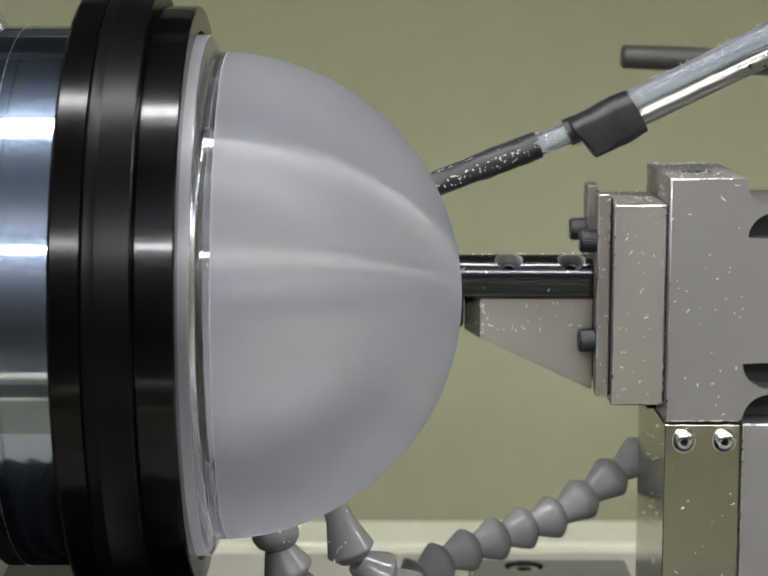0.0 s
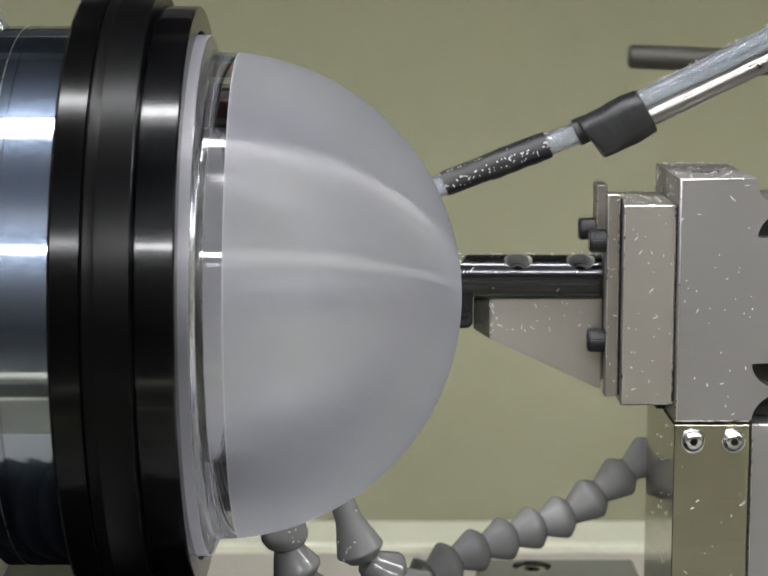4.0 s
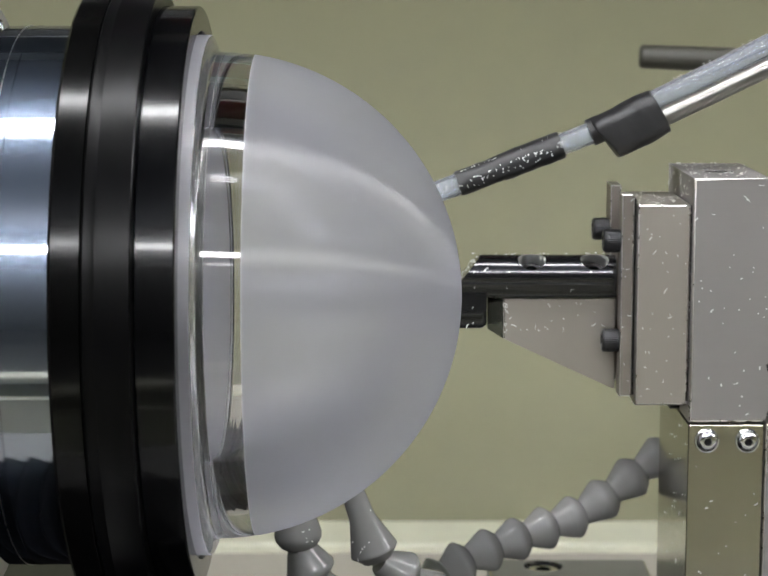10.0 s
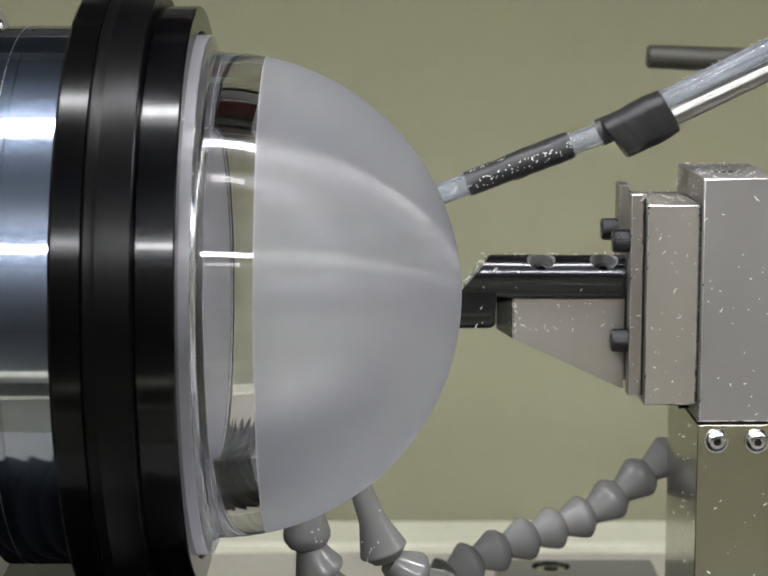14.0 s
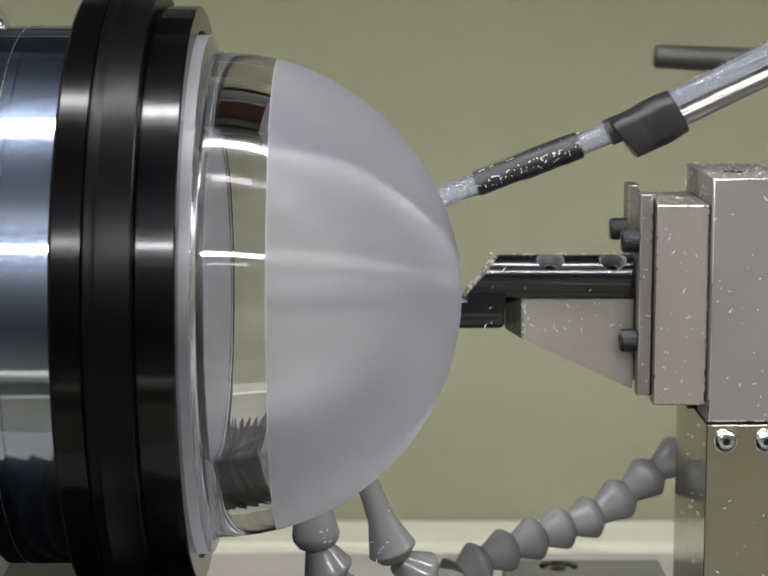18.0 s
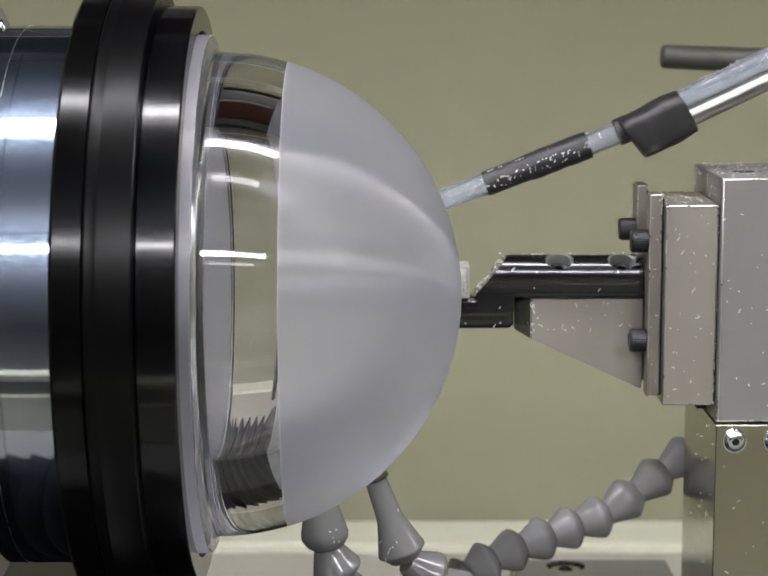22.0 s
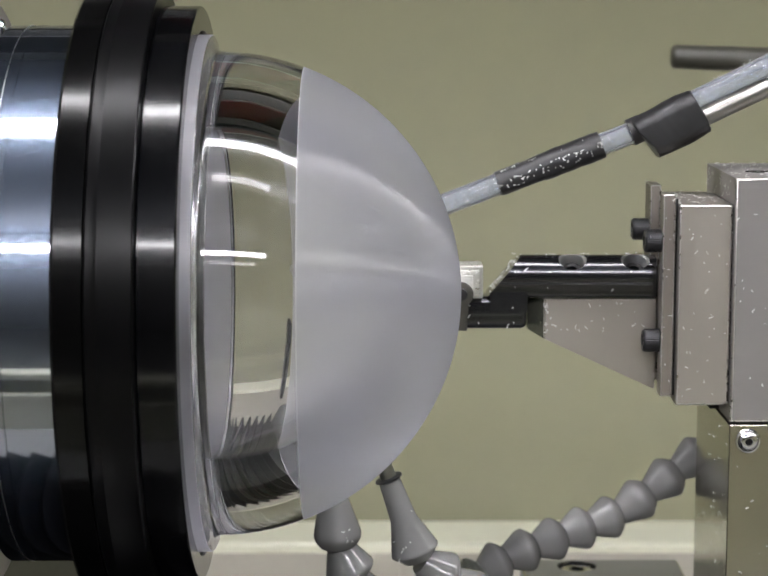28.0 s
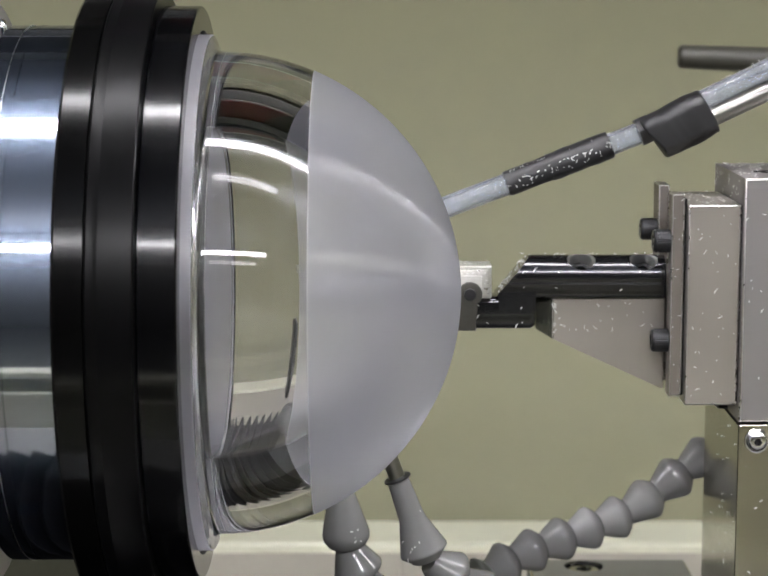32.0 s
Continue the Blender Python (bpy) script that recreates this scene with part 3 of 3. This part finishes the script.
    outline = [(yc + r * math.cos(math.radians(180 + flat - k * (180 + 2 * flat) / seg)),
                zc + r * math.sin(math.radians(180 + flat - k * (180 + 2 * flat) / seg))) for k in range(seg + 1)]
    side = r * math.cos(math.radians(flat))
    outline += [(yc + side, -15.2), (yc - side, -15.2)]     # flats below the round
    left = [bar.verts.new((26.3 + (z + 0.85) * 0.84, y, z)) for y, z in outline]
    right = [bar.verts.new((74.9, y, z)) for y, z in outline]
    seg = len(outline)
    for k in range(seg):
        j = (k + 1) % seg
        bar.faces.new((left[k], left[j], right[j], right[k]))
    bar.faces.new(left)
    bar.faces.new(right[::-1])
    shank = part("boring_bar", bar, BLACK_STEEL, tp, "blackened steel round boring bar", sharp=15)
    up = Vector((0, -0.55, 0.83))
    for x in (44.8, 67.2):
        at = Vector((x, yc, zc)) + up * 7.0
        drill(shank, lathe([(-6.5, 0), (-6.5, 4.3), (-.7, 4.3), (.9, 5.3), (6, 5.4), (6, 0)], 40, axis_to(at, at + up)), False, BORE)
        part("set_screw", lathe([(-6.4, 0), (-6.4, 4.0), (-4.6, 4.0), (-4.2, 3.5), (-4.2, 1.9), (-5.6, 1.8), (-5.6, 0)], 24, axis_to(at, at + up)), BLACK_STEEL, shank, "dark set screw in its hole")
    part("bar_arm", box(-42, 28.6, yc - side, 108, -27.0, -15.25, 2.4, 5), BLACK_STEEL, tp, "blackened steel arm of the bar")
    part("bar_neck", box(15.2, 28.55, yc - side - 0.06, 107, -20.5, -13.5, 0), BLACK_STEEL, tp)
    seat = part("tool_seat", box(-44, 12.4, 91, 104, -15.1, -3.4, 0.4), CARBIDE, tp, "bright grey tool seat")
    part("seat_face", box(-40, 11.2, 90.2, 90.98, -13.8, -4.6, 0.7, 2), CARBIDE, seat)
    part("seat_inset", box(-40, 9.0, 89.7, 90.18, -13.8, -6.6, 0.4), SATIN, seat, "pale satin insert")
    part("tip_carrier", box(-48.6, -46.6, 85, 100, -72, -27.2, 0.6), DARK, tp, "blackened tool tip carrier")
    part("tool_tip", prism([(-47.3, -3.2), (-44.2, -3.2), (-44.2, -0.2), (-47.0, -0.2)], 75.2, 100, 0.2), CARBIDE, tp, "pale cutting tip")
    clamp = part("clamp", prism([(-12, -26.4), (6.8, -26.4), (6.8, -17.0)] + arc(4.6, -13.3, 4.4, -50, 150, 16) + [(-1, -16), (-12, -16)], 88.5, 95.3, 0.5), CLAMP, tp, "dull grey clamp with a rounded head")
    part("clamp_pin", lathe([(0, 0), (0, 2.2), (.5, 2.2), (.8, 1.9), (.8, 0)], 24, axis_to((4.6, 88.5, -13.3), (4.6, 80, -13.3))), SCREW, clamp)
    cap_screw(tp, (74.2, 117.5, 6.7), (-1, 0, 0), 4.0, 6.0)
    cap_screw(tp, (74.9, 88.0, 6.0), (-1, 0, 0), 4.1, 6.0)
    cap_screw(tp, (74.9, 88.0, -29.6), (-1, 0, 0), 4.1, 6.0)
    # sheet steel bracket and the post under the block
    br = part("bracket", box(99.2, 125.9, 79.2, 150, -190, -58.5, 0.3), PLATED, tp, "polished sheet steel bracket")
    for x in (105.9, 120.2):
        a, b = Vector((x, 79.2, -64.2)), Vector((x, 70, -64.2))
        head = part("button_screw", lathe([(-.2, 0), (-.2, 4.4), (.35, 4.4), (.5, 4.25), (.55, 3.85), (1.2, 3.6), (1.9, 3.0), (2.3, 2.3), (2.4, 1.6), (2.4, 0)], 48, axis_to(a, b)), CHROME, tp, "bright button screw", sharp=20)
        drill(head, lathe([(.5, 0), (.5, 1.55), (4, 1.55), (4, 0)], 6, axis_to(a, b)), False, SCREW)
    part("lower_block", box(126.6, 175, 80.5, 150, -190, -58.3, 0.7, 4), [GROUND, EDGE], tp, "grey ground lower block", crisp=True)
    part("bracket_shadow_gap", box(125.9, 126.6, 84, 148, -189, -59, 0), DARK, tp, "dark joint beside the bracket")
    part("corner_shim", box(95.5, 99.1, 100, 130, -57.0, -52.2, 0.2), DARK, tp)
    return tp


def ring_element(a, b, r0, r1, neck=0.62):
    """One link of a jointed hose from a to b: narrow collar, flaring cone, rounded rim."""
    n = (Vector(b) - Vector(a)).length
    prof = [(-.12 * n, 0), (-.12 * n, r0 * .70), (0, r0 * .80), (.10 * n, r0 * .88), (.52 * n, r1 * .93), (.62 * n, r1 * .99), (.70 * n, r1), (.77 * n, r1 * .965), (.90 * n, r1 * .80),
            (1.02 * n, r1 * .60), (1.08 * n, 0)]
    return lathe(prof, 40, axis_to(a, b))


def hose(name, points, r0, r1, label, dark=(), material=HOSE, flip=False):
    base = (points[0][0], points[0][1], -190)
    ob = thing(name, base, label, "coolant hose", group="jointed coolant hoses")
    for i, (a, b) in enumerate(zip(points, points[1:])):
        part("link", ring_element(b, a, r0, r1) if flip else ring_element(a, b, r0, r1), HOSE_DARK if i in dark else material, ob, sharp=50)
    return ob


def carriage_things():
    made = []
    table = thing("carriage", (170, 210, -300), "grey machine carriage under the tool post", "carriage")
    part("table", box(15, 330, 74, 296, -215, -190.2, 1.5), BED, table)
    part("saddle", box(30, 320, 90, 290, -300, -215.2, 2), BED, table)
    made.append(table)
    # clamp block with a counterbored hole
    cb = thing("clamp_block", (72, 200, -190), "dark olive grey steel block with a counterbored hole", "clamp block")
    part("body", box(37, 106, 170, 236, -190, -153.5, 1.0), BED, cb)
    drill(cb.children[0], lathe([(-12, 0), (-12, 8.4), (3, 8.4), (3, 0)], 40, axis_to((60.8, 225.5, -153.5), (60.8, 225.5, -140))))
    part("bolt", lathe([(-11.8, 0), (-11.8, 7), (-1.9, 7), (-1.2, 6.2), (-1.2, 3.4), (-6, 3.3), (-6, 0)], 32, axis_to((60.8, 225.5, -153.5), (60.8, 225.5, -140))), CHROME, cb, "bright bolt head")
    made.append(cb)
    # three jointed hoses
    made.append(hose("coolant_hose", [(4, 137, -190), (4, 137, -172), (4, 137, -158), (5, 138, -146), (8, 140, -136), (15.5, 143, -131.5), (25, 147, -126.8), (36.5, 151, -123.2),
                                      (48.0, 155, -119.8), (59.2, 159, -116.6), (71, 162, -112.8), (83, 165, -104.8), (94.5, 168, -96.6), (106.5, 170, -88.5), (119, 173, -85.5), (132, 176, -84.5), (160, 178, -86)],
                     6.2, 8.7, "grey jointed plastic coolant hose curving up to the tool post", dark=(4,), material=HOSE_PALE))
    n2 = [(26, 92, -190), (26, 92, -174), (26, 91, -159), (25, 90, -146), (20, 88, -134), (11.5, 85, -124), (1.5, 81, -115.5), (-8.5, 78, -108.5)]
    h2 = hose("coolant_hose", n2, 6.6, 8.8, "grey jointed coolant hose with a steel tipped nozzle", flip=True)
    part("nozzle", lathe([(0, 0), (0, 5.4), (1.0, 6.2), (3.1, 8.3), (3.5, 8.65), (4.0, 8.7), (4.6, 8.5), (15.4, 5.0), (17.4, 4.7), (30, 3.95), (32.0, 3.8), (32.0, 0)], 40, axis_to((-10.6, 77.4, -106.8), (-21.3, 76, -76.6))), HOSE, h2, sharp=50)
    part("collar", lathe([(0, 0), (0, 4.0), (.5, 4.9), (1.1, 4.9), (1.4, 3.6), (1.4, 0)], 32, axis_to((-20.9, 76.05, -77.7), (-21.3, 76, -76.6))), TAPE, h2, "black collar")
    part("tip", lathe([(0, 0), (0, 2.9), (9, 2.8), (9.3, 2.5), (9.3, 1.6), (6, 1.5), (6, 0)], 32, axis_to((-21.2, 76, -76.9), (-23.6, 75.7, -70.1))), PIPE, h2, "steel tip")
    made.append(h2)
    n1 = [(6, 107, -190), (0, 106, -178), (-7, 105.5, -166), (-14.5, 105, -154), (-22, 104, -143), (-28.5, 103, -132), (-34, 101.5, -121), (-38.5, 100, -110)]
    h1 = hose("coolant_hose", n1, 7.3, 9.3, "grey jointed coolant hose with a conical nozzle", flip=True)
    part("nozzle", lathe([(0, 0), (0, 5.6), (1.0, 7.0), (3.6, 8.6), (5.5, 8.8), (7.5, 8.4), (21, 4.9), (23.0, 4.6), (23.0, 2.2), (20, 2), (20, 0)], 40, axis_to((-39.3, 100, -109.0), (-42.0, 99, -84))), HOSE, h1, sharp=50)
    made.append(h1)
    # suction pipe
    sp = thing("suction_pipe", (205, 112, -190), "clear suction hose taped to a steel pipe, dusted with swarf", "suction pipe")
    hose_line = curve_points([(-14, 112, 11.0), (-1.4, 112, 16.0), (56.1, 112, 38.1), (68, 112, 43.0), (84, 113, 51.0), (109, 113, 63.2), (138.5, 113, 78.0), (180, 113, 99.0), (205, 113, 112.0)])
    part("clear_hose", pipe_along(hose_line, 4.1, 24, 3.0), TUBE, sp, "clear plastic hose")
    def creased(bm, amount, size):
        for v in bm.verts:
            d = noise.noise_vector(v.co / size)
            v.co += d * amount + noise.noise_vector(v.co / (size * 0.3)) * amount * 0.35
        return bm
    part("tape_sleeve", creased(pipe_along(curve_points([(18.6, 112, 23.7), (35, 112, 30.0)], 24), 4.65, 40), 0.28, 4.0), TAPE, sp, "black tape sleeve", sharp=60)
    part("tape_sleeve", creased(pipe_along(curve_points([(34.2, 112, 29.7), (56.0, 112, 38.1)], 30), 5.0, 40), 0.30, 4.5), TAPE, sp, "black tape sleeve", sharp=60)
    part("tape_band", pipe_along(curve_points([(66.2, 112, 42.3), (70.5, 112, 44.2)], 4), 5.0, 32), TAPE, sp)
    wrap = bmesh.new()
    section = []
    for k in range(56):                       # a wrap round both pipes
        a = math.tau * k / 56
        section.append((6.4 * math.cos(a), 5.0 * math.sin(a) + (2.6 if math.sin(a) > 0 else -4.6)))
    rows = []
    for s in [0, 0.015] + [0.04 + 0.92 * k / 30 for k in range(31)] + [0.985, 1]:
        squeeze = 0.93 if s in (0, 1) else 1.0 + 0.03 * math.sin(math.pi * s)
        c = Vector((69.6, 110.4, 40.6)).lerp(Vector((90.6, 110.4, 51.3)), s)
        q = Vector((21.6, 0, 11.0)).to_track_quat("X", "Z").to_matrix()
        rows.append([wrap.verts.new(c + q @ Vector((0, y * squeeze, z * squeeze)) + q @ Vector(((z < 0) * (2.8 - 2.2 * s), 0, 0))) for y, z in section])
    for a, b in zip(rows, rows[1:]):
        for k in range(56):
            wrap.faces.new((a[k], a[(k + 1) % 56], b[(k + 1) % 56], b[k]))
    wrap.faces.new(rows[0])
    wrap.faces.new(rows[-1])
    part("tape_wrap", creased(wrap, 0.5, 6.0), TAPE, sp, "black tape wound round both pipes", sharp=60)
    part("steel_pipe", pipe_along([(84, 109.5, 44.3), (109, 109, 56.2), (138.5, 109, 70.4), (180, 109, 90.5), (205, 109, 102.5)], 3.5, 28, 2.8), PIPE, sp, "stainless steel pipe")
    part("stand", round_rod((203, 111, -190), (203, 111, 116), 5), ROD, sp)
    made.append(sp)
    rod = thing("dark_rod", (230, 280, -190), "dark painted round rod with a rounded end", "rod")
    part("rod", lathe([(0, 0), (0, 3.4), (.6, 4.6), (1.8, 5.3), (125, 6.4), (125, 0)], 40, axis_to((106.5, 290, 64.4), (230, 280, 59.5))), ROD, rod)
    part("post", round_rod((228, 280, -190), (228, 280, 70), 7), ROD, rod)
    made.append(rod)
    return made


def swarf_things():
    made = []
    b = (110, 80, -190)
    lab = "curled white acrylic swarf scattered on the tool post"
    made.append(swarf("swarf", [
        ((99.8, 79.95, -57), (26, 0, 0), (0, 0, 85), (0, -1, 0), 36),
        ((80.6, 81.95, -51.5), (18, 0, 0), (0, 0, 70), (0, -1, 0), 34),
        ((75.1, 83.95, -49), (4.1, 0, 0), (0, 0, 71), (0, -1, 0), 14),
        ((35.5, 97.9, -28), (38, 0, 0), (0, 0, 11), (0, -1, 0), 18),
        ((34.9, 97.8, -30), (1.2, 0, 0), (0, 0, 13), (0, -1, 0), 16),
        ((81, 83, 19.5), (17.5, 0, 0), (0, 43, 0), (0, 0, 1), 60),
        ((100, 81, 28.9), (26, 0, 0), (0, 60, 0), (0, 0, 1), 80),
        ((99.35, 84, 20), (0, 57, 0), (0, 0, 8), (-1, 0, 0), 26),
        ((99.7, 79.1, -114), (25.8, 0, 0), (0, 0, 50), (0, -1, 0), 12),
        ((99.1, 82, -120), (0, 66, 0), (0, 0, 60), (-1, 0, 0), 24),
        ((20, 95.5, -14), (54, 0, 0), (0, 0, 9), (0, -1, 0), 16),
        ((20, 100, -0.7), (54, 0, 0), (0, 4, 0), (0, 0, 1), 18),
        ((-2, 95.2, -26), (30, 0, 0), (0, 0, 10), (0, -1, 0), 14),
        ((-4, 90.2, -13.5), (15, 0, 0), (0, 0, 9), (0, -1, 0), 22),
        ((-6, 92, -3.3), (18, 0, 0), (0, 11, 0), (0, 0, 1), 24),
        ((15, 96.5, -14.2), (0, 12, 0), (10.5, 0, 12.6), (-.77, 0, .64), 34),
        ((98.9, 84, -51), (.5, 0, 0), (0, 0, 70), (0, -1, 0), 20),
    ], b, lab, 0.45, 1.9, 3))
    slope = Vector((37.4, 0, 14.4))
    made.append(swarf("swarf", [
        ((18.6, 107.0, 21.0), slope, (0, 0, 4.4), (0, -1, 0), 52),
        ((18.6, 109.5, 28.0), slope, (0, 2.5, 0), (-.3, -.3, 1), 70),
        ((0, 108.3, 15), (18, 0, 7), (0, 0, 3), (0, -1, 0), 8),
        ((72, 106.4, 44), (16, 0, 8), (0, 0, 4), (0, -1, 0), 6),
        ((95, 112, 61.0), (42, 0, 21.0), (0, 2, 0), (0, 0, 1), 14),
    ], (40, 112, -190), "white acrylic swarf clinging to the suction pipe", 0.4, 1.7, 5))
    made.append(swarf("swarf", [
        ((-22, 69.6, -106), (12, 0, 0), (0, 0, 8), (0, -1, 0), 6),
        ((-12, 73.6, -98), (4, 0, -9), (1, 0, 1), (0, -1, .3), 14),
        ((-15.5, 73.5, -84), (9.5, 0, -18), (0, 2, 0), (.5, -.6, .3), 16),
        ((-44, 92, -106), (11, 0, 0), (0, 0, 8), (0, -1, 0), 5),
        ((-2, 72.5, -114), (9, 0, -6), (0, 0, 4), (0, -1, .4), 12),
    ], (-20, 85, -190), "white acrylic swarf on the coolant nozzles", 0.5, 1.5, 8))
    return made


setting()
bellows()
lamps()
SPINDLE = spindle()
TOOL = tool_post()
SPINDLE.append(dome(TOOL))
CARRIAGE = [TOOL] + carriage_things() + swarf_things()


# ---------------------------------------------------------------- movement
def motions():
    """The tool feeds evenly along the dome: the carriage slides along x, the spindle gives way along y."""
    times = [2.0 * k for k in range(17)]

    def angle(t):
        return FEED_FROM + (FEED_TO - FEED_FROM) * t / SECONDS
    for ob in CARRIAGE:
        at = ob.location.copy()
        walk(ob, [(t, Matrix.Translation(at + Vector((R_DOME * MM * (math.sin(angle(t)) - math.sin(FEED_FROM)), 0, 0)))) for t in times])
    for ob in SPINDLE:
        at = ob.location.copy()
        walk(ob, [(t, Matrix.Translation(at + Vector((0, R_DOME * MM * (math.cos(FEED_FROM) - math.cos(angle(t))), 0)))) for t in times])


motions()
